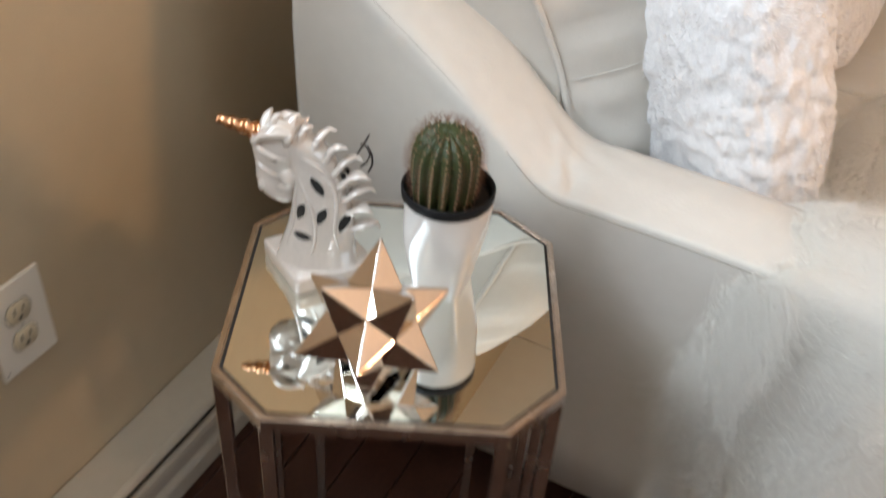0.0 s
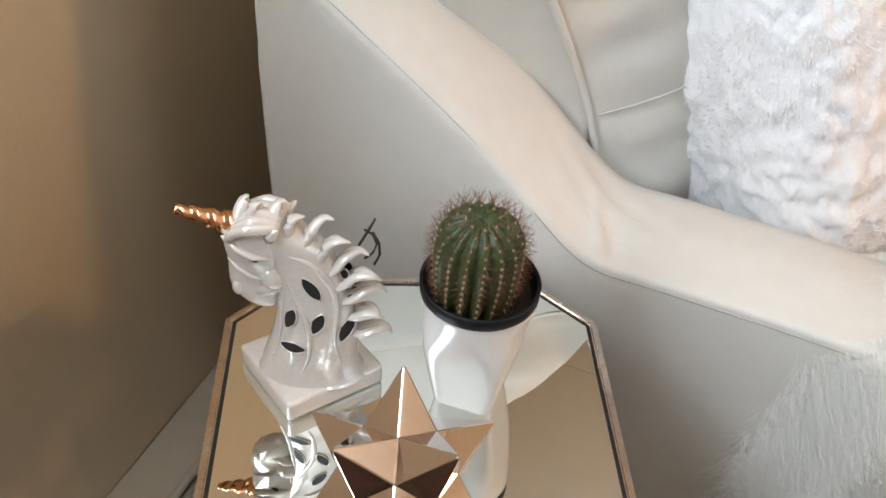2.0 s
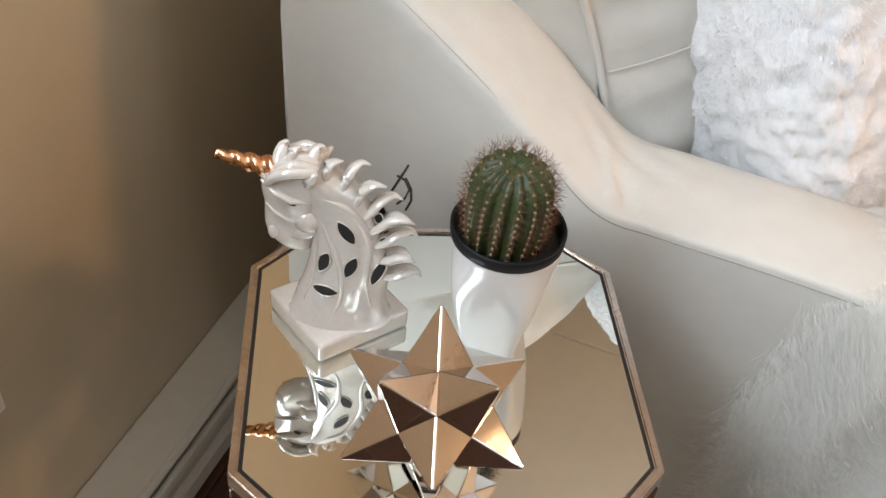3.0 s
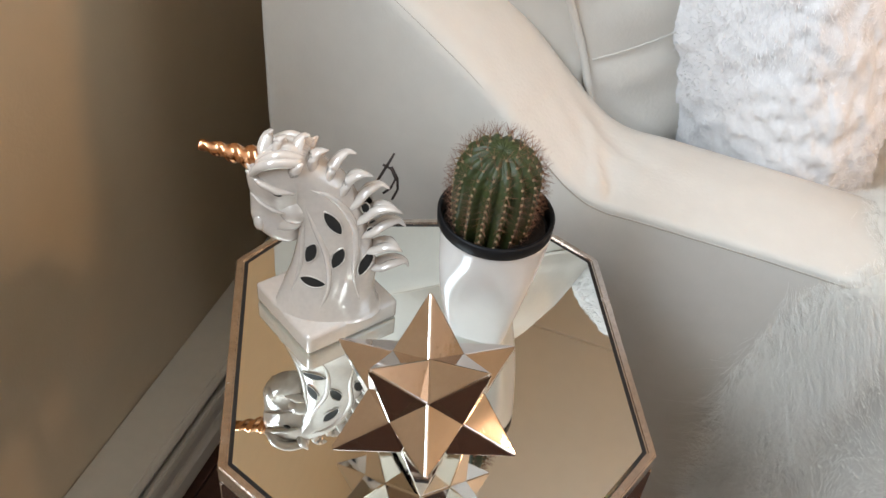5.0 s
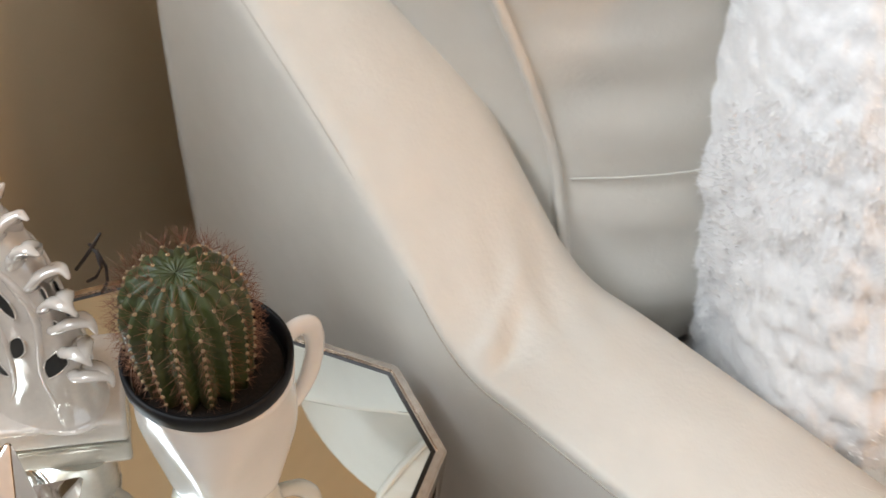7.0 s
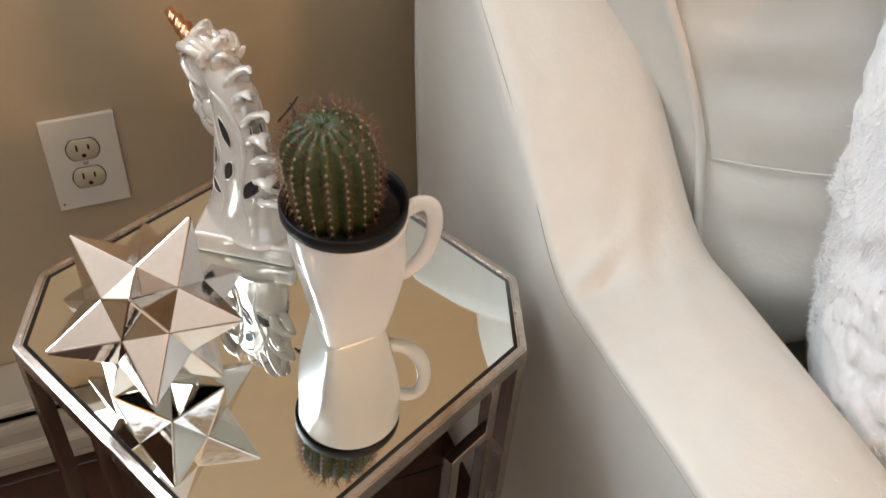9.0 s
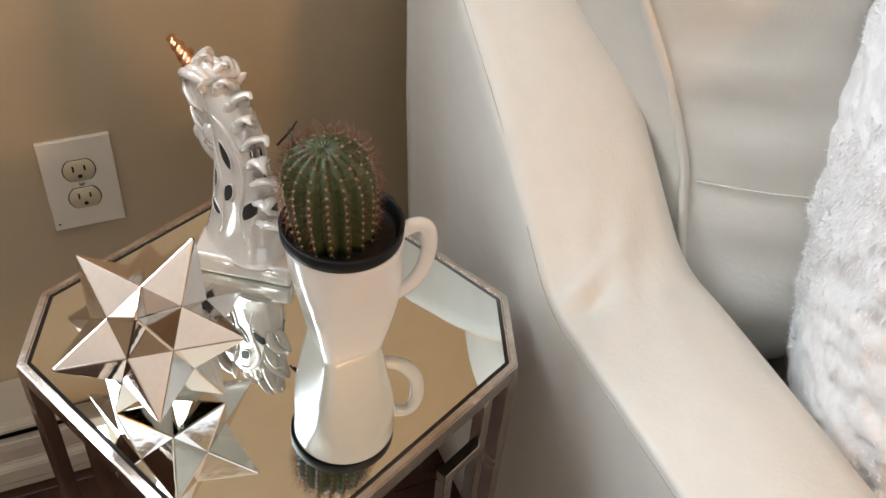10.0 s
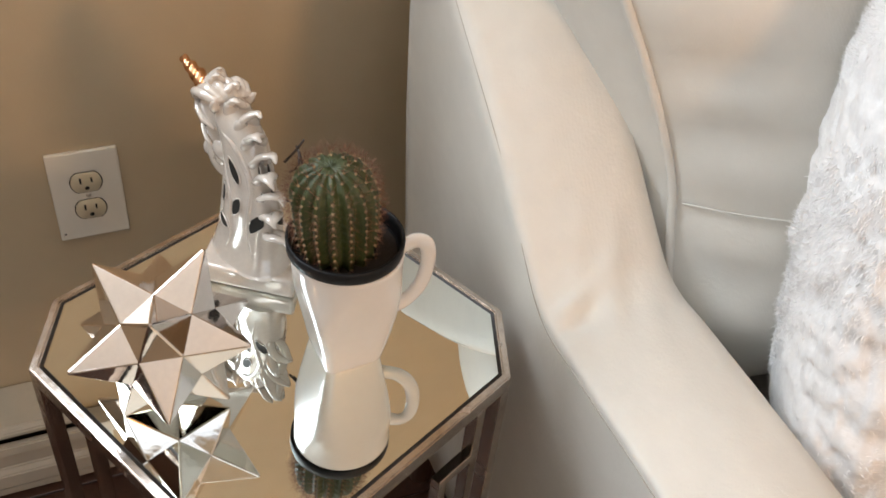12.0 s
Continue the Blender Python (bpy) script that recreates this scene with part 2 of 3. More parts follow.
def in_heater(name, profile, mat, label=""):
    bm = prism_y(profile, -2.2, 3.2)
    bmesh.ops.bevel(bm, geom=[e for e in bm.edges if abs(e.verts[0].co.y - e.verts[1].co.y) > 1], offset=0.002, segments=2, affect="EDGES")
    ob = part(name, bm, mat, heater, label)
    ob.location = (0, 0, 0)
    return ob


in_heater("top_cover", [(0.001, 0.128), (0.001, 0.142), (0.066, 0.134), (0.072, 0.128), (0.072, 0.119), (0.066, 0.119), (0.064, 0.126)], HEATER)
# near-black plate colours in the shade behind the covers
in_heater("back_plate", [(0.001, 0.012), (0.001, 0.127), (0.012, 0.127), (0.012, 0.012)], HEATER_DARK, "heater back plate with inside shade coloured near black")
in_heater("front_cover", [(0.060, 0.022), (0.060, 0.094), (0.066, 0.106), (0.074, 0.104), (0.076, 0.090), (0.070, 0.084), (0.070, 0.060), (0.076, 0.050), (0.076, 0.024)], HEATER)
in_heater("bottom_rail", [(0.013, 0.002), (0.013, 0.014), (0.070, 0.018), (0.070, 0.002)], HEATER)
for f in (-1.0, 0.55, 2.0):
    part("bracket", box_bm((0.012, f - 0.01, 0.02), (0.060, f + 0.01, 0.10)), HEATER_DARK, heater)

# ---- wall outlet ----
outlet = thing("wall_outlet", "ivory duplex wall outlet with white cover plate", "outlet", at=(0, 0.2005, 0.4360))
part("cover_plate", box_bm((0.0005, -0.0395, -0.062), (0.006, 0.0395, 0.062), 0.0018), PLATE, outlet)
for s in (-1, 1):
    bm = bmesh.new()
    ring = []
    for k in range(32):
        a = k / 32 * math.tau
        y, z = 0.0172 * math.cos(a), 0.0172 * math.sin(a)
        ring.append((y, max(-0.0138, min(0.0138, z))))
    loft(bm, [[(x, y * q, z * q + s * 0.0195) for y, z in ring] for x, q in ((0.004, 1.0), (0.0072, 1.0), (0.0078, 0.96))])
    face = part("receptacle", bm, SOCKET, outlet, "ivory receptacle face")
    # gap, slots and ground hole are solids coloured with their inner shade
    rim = bmesh.new()
    loft(rim, [[(x, y * q, z * q + s * 0.0195) for y, z in ring] for x, q in ((0.0052, 1.07), (0.0062, 1.07))])
    part("recess_rim", rim, DARK_FILL, outlet)
    for y, h in ((-0.0062, 0.0042), (0.0062, 0.0034)):
        part("slot", box_bm((0.0060, y - 0.0011, s * 0.0195 + 0.0035 - h), (0.0080, y + 0.0011, s * 0.0195 + 0.0035 + h)), DARK_FILL, face)
    bm = bmesh.new()
    bmesh.ops.create_cone(bm, cap_ends=True, segments=14, radius1=0.0026, radius2=0.0026, depth=0.002, matrix=pose(0.0071, 0, s * 0.0195 - 0.0075, 0, 90, 0))
    part("ground_hole", bm, DARK_FILL, face)
bm = bmesh.new()
bmesh.ops.create_uvsphere(bm, u_segments=12, v_segments=8, radius=0.003, matrix=Matrix.Translation((0.006, 0, 0)) @ Matrix.Diagonal((0.5, 1, 1, 1)))
part("screw", bm, SCREW, outlet, smooth=True)
bm = bmesh.new()
bmesh.ops.create_uvsphere(bm, u_segments=8, v_segments=6, radius=0.0013, matrix=Matrix.Translation((0.006, -0.034, -0.053)) @ Matrix.Diagonal((0.5, 1, 1, 1)))
part("speck", bm, DARK_FILL, outlet)

# ---- side table ----
TOP, HW, HE, BAR = 0.58, 0.1604, 0.1064, 0.0068
table = thing("side_table", "octagonal mirrored side table with an antiqued silver metal frame", "table", at=(0.4225, 0.3175, 0))
table.rotation_euler = (0, 0, radians(25.5))


def octagon(d):
    """Corners of the top, d inside its outer edge."""
    h, e = HW - d, HE - 0.4142 * d
    return [(h, -e), (h, e), (e, h), (-e, h), (-h, e), (-h, -e), (-e, -h), (e, -h)]


def flat_octagon(d, z0, z1):
    bm = bmesh.new()
    loft(bm, [[(x, y, z) for x, y in octagon(d)] for z in (z0, z1)])
    for f in bm.faces:
        f.smooth = False
    return bm


outer, inner = octagon(0), octagon(BAR)
for i in range(8):
    j = (i + 1) % 8
    bm = bmesh.new()
    quad = [outer[i], outer[j], inner[j], inner[i]]
    loft(bm, [[(x, y, z) for x, y in quad] for z in (TOP - 0.017, TOP)])
    bmesh.ops.bevel(bm, geom=[e for e in bm.edges if abs(e.verts[0].co.z - e.verts[1].co.z) < 1e-6 and (e.verts[0].co.xy - e.verts[1].co.xy).length > 0.03], offset=0.0014, segments=2, affect="EDGES")
    for f in bm.faces:
        f.smooth = False
    part("frame_rail", bm, FRAME, table)
part("backing", flat_octagon(BAR + 0.0006, TOP - 0.016, TOP - 0.0075), GASKET, table, "black backing under the mirror")
bm = bmesh.new()
loft(bm, [[(x, y, TOP - 0.0028 if d > BAR + 0.001 else TOP - 0.0015) for x, y in octagon(d)] for d in (BAR + 0.0004, BAR + 0.0030)], cap=False)
loft(bm, [[(x, y, z) for x, y in octagon(BAR + 0.0031)] for z in (TOP - 0.0028, TOP - 0.007)], cap=False)
part("edge_strip", bm, GASKET, table, "black strip round the mirror")
part("mirror_top", flat_octagon(BAR + 0.0032, TOP - 0.007, TOP - 0.0015), MIRROR, table, "mirror glass top")
LEG = 0.0062
for x, y in octagon(LEG + 0.0006):
    bm = bmesh.new()
    loft(bm, [[(x * q + a * LEG, y * q + c * LEG, z) for a, c in ((-1, -1), (1, -1), (1, 1), (-1, 1))] for z, q in ((0.0, 1.0), (TOP - 0.0172, 1.0))])
    for f in bm.faces:
        f.smooth = False
    bmesh.ops.bevel(bm, geom=[e for e in bm.edges if abs(e.verts[0].co.z - e.verts[1].co.z) > 0.1], offset=0.001, segments=1, affect="EDGES")
    part("leg", bm, FRAME, table)
for e in (1, -1):
    x, y = HW - 0.007, e * (HE - 0.03)
    part("key_bar", box_bm((x - 0.005, y - 0.005, TOP - 0.075), (x + 0.005, y + 0.005, TOP - 0.0172), 0.001), FRAME, table)
    y2 = y - e * 0.045
    part("key_bar", box_bm((x - 0.005, min(y + 0.005 * e, y2), TOP - 0.0852), (x + 0.005, max(y + 0.005 * e, y2), TOP - 0.0752), 0.001), FRAME, table)
    part("key_bar", box_bm((x - 0.005, min(y2, y2 + 0.01 * e), 0.0), (x + 0.005, max(y2, y2 + 0.01 * e), TOP - 0.0854), 0.001), FRAME, table)
MIR = TOP - 0.0015

# ---- mug with cactus ----
mug = thing("mug", "white glazed ceramic mug with square base and handle", "mug", at=(0.4482, 0.3650, MIR))
mug.rotation_euler = (0, 0, radians(4))


def mug_ring(z, half, q, n=64):
    """q: 1 is round, towards 0 a rounded square."""
    p = 2 + 8 * (1 - q)**1.5
    pts = []
    for k in range(n):
        a = k / n * math.tau
        c, s = math.cos(a), math.sin(a)
        r = half / (abs(c)**p + abs(s)**p)**(1 / p)
        pts.append((r * c, r * s, z))
    return pts


bm = bmesh.new()
prof = spline([(0.0, 0.0228, 0.0), (0.0015, 0.0238, 0.0), (0.02, 0.0274, 0.06), (0.05, 0.0338, 0.38), (0.08, 0.0405, 0.86), (0.0975, 0.0430, 1.0)], 5)
rings = [mug_ring(z * 1.125, h, min(max(q, 0), 1)) for z, h, q in prof]
rings += [mug_ring(0.1114, 0.0420, 1.0), mug_ring(0.1108, 0.0410, 1.0), mug_ring(0.101, 0.0400, 1.0), mug_ring(0.079, 0.035, 0.9)]
loft(bm, rings)
part("mug_body", bm, CERAMIC, mug, smooth=True)
bm = bmesh.new()
hp = spline([(0.0395, 0.0915), (0.0520, 0.0965), (0.0615, 0.0920), (0.0645, 0.076), (0.0605, 0.056), (0.0490, 0.041), (0.0300, 0.0325)], 5)
tube(bm, [(0, y, z * 1.125) for y, z in hp], [0.0062 + 0.0014 * abs(i / (len(hp) - 1) - 0.5) for i in range(len(hp))], 14, 0, 0.62, side=(1, 0, 0))
handle = part("handle", bm, CERAMIC, mug, smooth=True)
handle.rotation_euler = (0, 0, radians(-10))

pot = thing("nursery_pot", "black plastic nursery pot sitting in the mug", "pot", at=(0.4474, 0.3635, MIR + 0.1116))
bm = bmesh.new()
loft(bm, [[(r * math.cos(k / 48 * math.tau), r * math.sin(k / 48 * math.tau), z) for k in range(48)] for z, r in ((-0.030, 0.0350), (-0.001, 0.0388), (0.0002, 0.0432), (0.0012, 0.0440), (0.0098, 0.0445), (0.0112, 0.0437), (0.0108, 0.0418), (0.004, 0.0402), (-0.008, 0.0392))], cap=False)
part("pot_rim", bm, POT, pot, smooth=True)
bm = bmesh.new()
bmesh.ops.create_circle(bm, cap_ends=True, segments=40, radius=0.0396)
bmesh.ops.translate(bm, verts=bm.verts, vec=(0, 0, -0.002))
part("soil", bm, SOIL, pot)

cactus = thing("cactus", "round ribbed green cactus with reddish brown spines", "cactus", at=(0.4445, 0.3595, MIR + 0.1085))
cactus.rotation_euler = (radians(5.8), radians(2.4), 0)
RIBS, CH, CR = 16, 0.0820, 0.0312


def cactus_radius(h):
    """Half width at height share h."""
    return CR * (0.91 + 0.12 * math.sin(min(h, 0.55) / 0.55 * 1.45)) * (1 - max(0, (h - 0.56) / 0.44)**3.0)**0.50 if h < 1 else 0.0


bm = bmesh.new()
N, ROWS_C = RIBS * 10, 44
rings = []
for r in range(ROWS_C):
    h = 1 - (1 - r / (ROWS_C - 1))**1.5 if r else 0.0
    h = min(h, 0.999)
    R0 = cactus_radius(h)
    ring = []
    for k in range(N):
        a = k / N * math.tau
        w = math.cos(a * RIBS) * 0.5 + 0.5
        dep = 0.0062 * (1 - 0.35 * h) + 0.0009 * math.sin(h * 68 + (round(a / math.tau * RIBS) % 2) * 2.8)
        rr = max(R0 * (1 - 0.02 * h) - dep * (1 - w**0.7), 0.0006) + 0.0004 * math.sin(3 * a + 9 * h)
        ring.append((rr * math.cos(a + 0.10 * h), rr * math.sin(a + 0.10 * h), CH * h - 0.0035 * max(0, 1 - R0 / 0.012)))
    rings.append(ring)
loft(bm, rings)
part("stem", bm, CACTUS, cactus, smooth=True)
rng = random.Random(4)
sp, ar = bmesh.new(), bmesh.new()
for k in range(RIBS):
    for j in range(12):
        h = 0.05 + 0.94 * ((j + (k % 2) * 0.45) / 11.6)**0.84
        if h > 0.995:
            continue
        a = k / RIBS * math.tau + 0.10 * h
        R0, R1 = cactus_radius(h), cactus_radius(min(h + 0.03, 0.99))
        p = Vector((R0 * math.cos(a), R0 * math.sin(a), CH * h))
        out = Vector((math.cos(a), math.sin(a), (R0 - R1) / (0.03 * CH) * 1.0)).normalized()
        bmesh.ops.create_icosphere(ar, subdivisions=1, radius=0.0012, matrix=Matrix.Translation(p))
        side = out.cross(Vector((0, 0, 1))).normalized()
        up = side.cross(out)
        for i in range(11):
            g = i / 11 * math.tau + rng.random()
            d = (out * (0.75 + 0.5 * rng.random()) + 0.95 * (math.cos(g) * side + math.sin(g) * up)).normalized()
            ln = 0.0055 + 0.0055 * rng.random()
            if h < 0.35:
                ln *= 0.6
            if h > 0.8:
                ln *= 1.15
                d = (d + Vector((0, 0, 0.5))).normalized()
            tube(sp, [p, p + d * ln], [0.00014, 0.00005], 3)
part("areole_wool", ar, AREOLE, cactus, "woolly tan areoles")["kind"] = "stuff"
part("spine_cover", sp, SPINE, cactus, "thin reddish brown spines")["kind"] = "stuff"

# ---- star ornament ----
star = thing("star_ornament", "faceted rose-silver metallic star with pyramid points", "ornament", at=(0.4482, 0.2255, MIR + 0.0620))
PHI = (1 + 5**0.5) / 2
tips = [Vector(v).normalized() for a in (-1, 1) for b in (-1, 1) for v in ((0, a, b * PHI), (a, b * PHI, 0), (b * PHI, 0, a))]
TURN_S = Matrix(((-0.5559, 0.7944, -0.2447), (0.6376, 0.2187, -0.7387), (-0.5333, -0.5667, -0.6281)))
RS = 0.0752
near = {i: [j for j in range(12) if 0.4 < tips[i].dot(tips[j]) < 0.5] for i in range(12)}
for i in range(12):
    ring = near[i]
    order = [ring[0]]
    while len(order) < 5:
        order.append(next(j for j in ring if j not in order and j in near[order[-1]]))
    base = []
    for a, b in zip(order, order[1:] + order[:1]):
        c = next(j for j in range(12) if j in near[a] and j in near[b] and j != i)
        base.append(tips[i] + (tips[c] - tips[i]) / PHI**2)
    bm = bmesh.new()
    top = bm.verts.new(TURN_S @ tips[i] * RS)
    vs = [bm.verts.new(TURN_S @ p * RS) for p in base]
    foot = bm.verts.new(TURN_S @ (sum(base, Vector()) / 5 * 0.9) * RS)
    for a, b in zip(vs, vs[1:] + vs[:1]):
        bm.faces.new((a, b, top))
        bm.faces.new((b, a, foot))
    bmesh.ops.recalc_face_normals(bm, faces=bm.faces)
    bmesh.ops.bevel(bm, geom=[e for e in bm.edges if top in e.verts], offset=0.0011, segments=3, affect="EDGES", profile=0.5)
    part("point", bm, STAR, star)
low = min((o.matrix_local @ v.co).z for o in star.children for v in o.data.vertices)
star.location.z = MIR - low + 0.0002

# ---- unicorn bust ----
FACE = Vector((-math.cos(radians(8)), -math.sin(radians(8)), 0))
SIDE = Vector((0.139, -0.990, 0))


def uni(u, v, z):
    """A place in the bust: u ahead, v to its side, z up from the mirror."""
    return Vector((0.35, 0.325, MIR)) + FACE * u + SIDE * (v + 0.17 * max(u, 0)) + Vector((0, 0, z + 0.13 * max(u, 0) * min(1, max(0, (z - 0.055) / 0.035))))


bm = bmesh.new()
corner = Vector((0.336, 0.271, MIR))
ea, eb = Vector((-0.865, 0.50, 0)), Vector((0.563, 0.826, 0))
pm = Matrix.Translation(corner + ea * 0.0385 + eb * 0.042) @ Matrix((ea, eb, (0, 0, 1))).transposed().to_4x4()
plinth = box_bm((-0.0385, -0.042, 0.0006), (0.0385, 0.042, 0.0205), 0.004, pm, 3)
me0 = bpy.data.meshes.new("tmp")
plinth.to_mesh(me0)
bm.from_mesh(me0)
plinth.free()
for f in bm.faces:
    f.smooth = True
neck = spline([(0.018, 0.019, 0.043, 0.030), (0.023, 0.020, 0.040, 0.0275), (0.040, 0.019, 0.0355, 0.0230), (0.062, 0.015, 0.0325, 0.0205), (0.085, 0.0145, 0.0285, 0.0178), (0.105, 0.0175, 0.0255, 0.0162), (0.128, 0.0235, 0.0255, 0.0150), (0.146, 0.033, 0.024, 0.0150), (0.158, 0.044, 0.016, 0.0115), (0.163, 0.048, 0.006, 0.005)], 4)
loft(bm, [[uni(u + hu * math.cos(k / 28 * math.tau), hv * math.sin(k / 28 * math.tau), z) for k in range(28)] for z, u, hu, hv in neck])
head = spline([(0.046, 0.158, 0.016, 0.012), (0.052, 0.150, 0.0245, 0.0175), (0.059, 0.136, 0.0262, 0.0190), (0.0635, 0.121, 0.0235, 0.0175), (0.0665, 0.106, 0.0200, 0.0148), (0.0700, 0.093, 0.0178, 0.0136), (0.0720, 0.082, 0.0168, 0.0138), (0.0728, 0.0735, 0.0140, 0.0120), (0.0735, 0.0680, 0.0075, 0.0065)], 4)
across = Vector((0.965, 0, 0.26))


def boxy(k, n, p):
    """A rounded square outline."""
    c, d = math.cos(k / n * math.tau), math.sin(k / n * math.tau)
    r = (abs(c)**p + abs(d)**p)**(-1 / p)
    return c * r, d * r


skull = []
for u, z, a, b in head:
    low = min(1, max(0, (0.125 - z) / 0.04))
    z = 0.158 - (0.158 - z) * 0.88
    u, a = u - 0.006 - 0.06 * max(0, 0.13 - z) - 0.005 * low, a * (1 + 0.22 * low)
    ring = []
    for k in range(28):
        c, d = boxy(k, 28, 2.7)
        taper = 0.86 - 0.20 * max(0, c) - 0.10 * max(0, -c)  # narrow nose and jaw edges
        hollow = 1 - 0.16 * math.exp(-((z - 0.103) / 0.010)**2) * (1 - abs(c))
        ring.append(uni(u + across.x * a * 0.93 * c, b * 0.96 * taper * hollow * d, z + across.z * a * c))
    skull.append(ring)
loft(bm, skull)
for s in (-1, 1):
    tube(bm, [uni(0.072, s * 0.0105, 0.1420), uni(0.063, s * 0.0150, 0.1375), uni(0.052, s * 0.0165, 0.1340), uni(0.040, s * 0.0150, 0.1335)], [0.0026, 0.0036, 0.0034, 0.0010], 8, 0, 0.7)  # lock over the eye
    before = len(bm.faces)
    bmesh.ops.create_uvsphere(bm, u_segments=10, v_segments=6, radius=0.0017, matrix=Matrix.Translation(uni(0.0520, s * 0.0158, 0.1305)) @ Matrix.Diagonal((2.2, 1.0, 0.55, 1)))
    bm.faces.ensure_lookup_table()
    for f in bm.faces[before:]:
        f.material_index = 2
    tube(bm, [uni(0.0740, s * 0.0075, 0.1200), uni(0.0660, s * 0.0118, 0.1165), uni(0.0560, s * 0.0140, 0.1130), uni(0.0470, s * 0.0138, 0.1115)], [0.0006, 0.0015, 0.0020, 0.0007], 8, 0, 0.6)  # cheek bone
    bmesh.ops.create_uvsphere(bm, u_segments=14, v_segments=10, radius=0.0125, matrix=Matrix.Translation(uni(0.044, s * 0.0030, 0.110)))  # jaw
    bmesh.ops.create_uvsphere(bm, u_segments=12, v_segments=8, radius=0.0050, matrix=Matrix.Translation(uni(0.0690, s * 0.0062, 0.0925)) @ Matrix.Diagonal((1.0, 1.0, 1.5, 1)))  # nostril
    tube(bm, [uni(0.042, s * 0.010, 0.150), uni(0.038, s * 0.015, 0.157), uni(0.033, s * 0.017, 0.164)], [0.0055, 0.0045, 0.0010], 8)  # ear
tube(bm, [uni(0.052, 0.0065, 0.0905), uni(0.056, 0, 0.0855), uni(0.052, -0.0065, 0.0905)], [0.004, 0.0052, 0.004], 8)
tube(bm, [uni(0.056, 0.005, 0.092), uni(0.044, 0.007, 0.099), uni(0.034, 0.006, 0.104)], [0.0055, 0.006, 0.003], 8)
tube(bm, [uni(0.056, -0.005, 0.092), uni(0.044, -0.007, 0.099), uni(0.034, -0.006, 0.104)], [0.0055, 0.006, 0.003], 8)
for f in bm.faces:
    f.smooth = True
roots = spline([(0.058, 0.152), (0.046, 0.155), (0.030, 0.150), (0.014, 0.140), (0.001, 0.127), (-0.009, 0.110), (-0.015, 0.090), (-0.021, 0.066)], 20)
ends = spline([(0.064, 0.174), (0.046, 0.1765), (0.024, 0.176), (0.000, 0.169), (-0.023, 0.154), (-0.039, 0.131), (-0.044, 0.104), (-0.048, 0.072)], 20)
LOCKS = 11
for i in range(LOCKS):
    k = round(i / (LOCKS - 1) * (len(roots) - 1))
    r, e = roots[k], roots[k] + (ends[k] - roots[k]) * (0.86 - 0.018 * i + 0.05 * ((i * 5) % 3))
    dx, dz = e - r
    nx, nz = dz * 0.11, -dx * 0.11
    for s in (-1, 1):
        w = 0.0058 - 0.00018 * i + 0.0005 * (i % 2)
        v0, v1 = s * 0.0036, (0.0050 if i % 2 else -0.0050) + s * 0.0006
        pts = [(r[0] - 0.35 * dx, v0 * 0.9, r[1] - 0.35 * dz), (r[0] + 0.10 * dx + nx * 0.8, v0 * 1.5, r[1] + 0.10 * dz + nz * 0.8), (r[0] + 0.5 * dx + nx * 1.6, v0 + v1 * 0.3, r[1] + 0.5 * dz + nz * 1.6), (r[0] + 0.85 * dx + nx * 0.6, v1 * 0.9, r[1] + 0.85 * dz + nz * 0.6), (e[0] - nx * 1.6, v1 * 0.7, e[1] - nz * 1.6)]
        pts = spline(pts, 5)
        n = len(pts) - 1
        tube(bm, [uni(*p) for p in pts], [w * math.sin(math.pi * (0.24 + 0.76 * j / n))**0.9 + 0.0004 for j in range(n + 1)], 10, 0, 0.60)
for i in range(9):  # forelock
    v = -0.0145 + 0.0290 * i / 8
    zz = 0.151 - 14 * v * v + 0.0022 * (i % 2)
    pts = spline([(0.036, v * 0.8, 0.160), (0.050, v * 1.15, zz + 0.012), (0.0625, v * 1.15, zz + 0.006 - 0.003 * (i % 2)), (0.0700, v * 0.95, zz - 0.004 - 0.004 * (i % 2)), (0.0745, v * 0.9, zz - 0.003)], 4)
    n = len(pts) - 1
    tube(bm, [uni(*p) for p in pts], [0.0040 * (1 - (j / n)**3) + 0.0005 for j in range(n + 1)], 9)
# horn: twisted cone
hb, ht = uni(0.068, 0.001, 0.1475), Vector((0.243, 0.290, 0.743))
hd = (ht - hb).normalized()
hu = hd.cross(Vector((0, 0, 1))).normalized()
hv = hd.cross(hu)
rings = []
for j in range(41):
    t = j / 40
    r = 0.0088 * (1 - t) + 0.0034 * t
    rings.append([hb + (ht - hb) * t + (r * (1 + 0.17 * math.cos(2 * a - 24 * t))) * (math.cos(a) * hu + math.sin(a) * hv) for a in [k / 18 * math.tau for k in range(18)]])
loft(bm, rings, True, 1)


def neck_skin(u, z, s):
    """Half width of the neck at a place of its side."""
    for a, b in zip(neck, neck[1:]):
        if a[0] <= z <= b[0]:
            m = a + (b - a) * ((z - a[0]) / max(b[0] - a[0], 1e-6))
            q = max(0.05, 1 - ((u - m[1]) / m[2])**2)
            return s * m[3] * q**0.5
    return 0.0


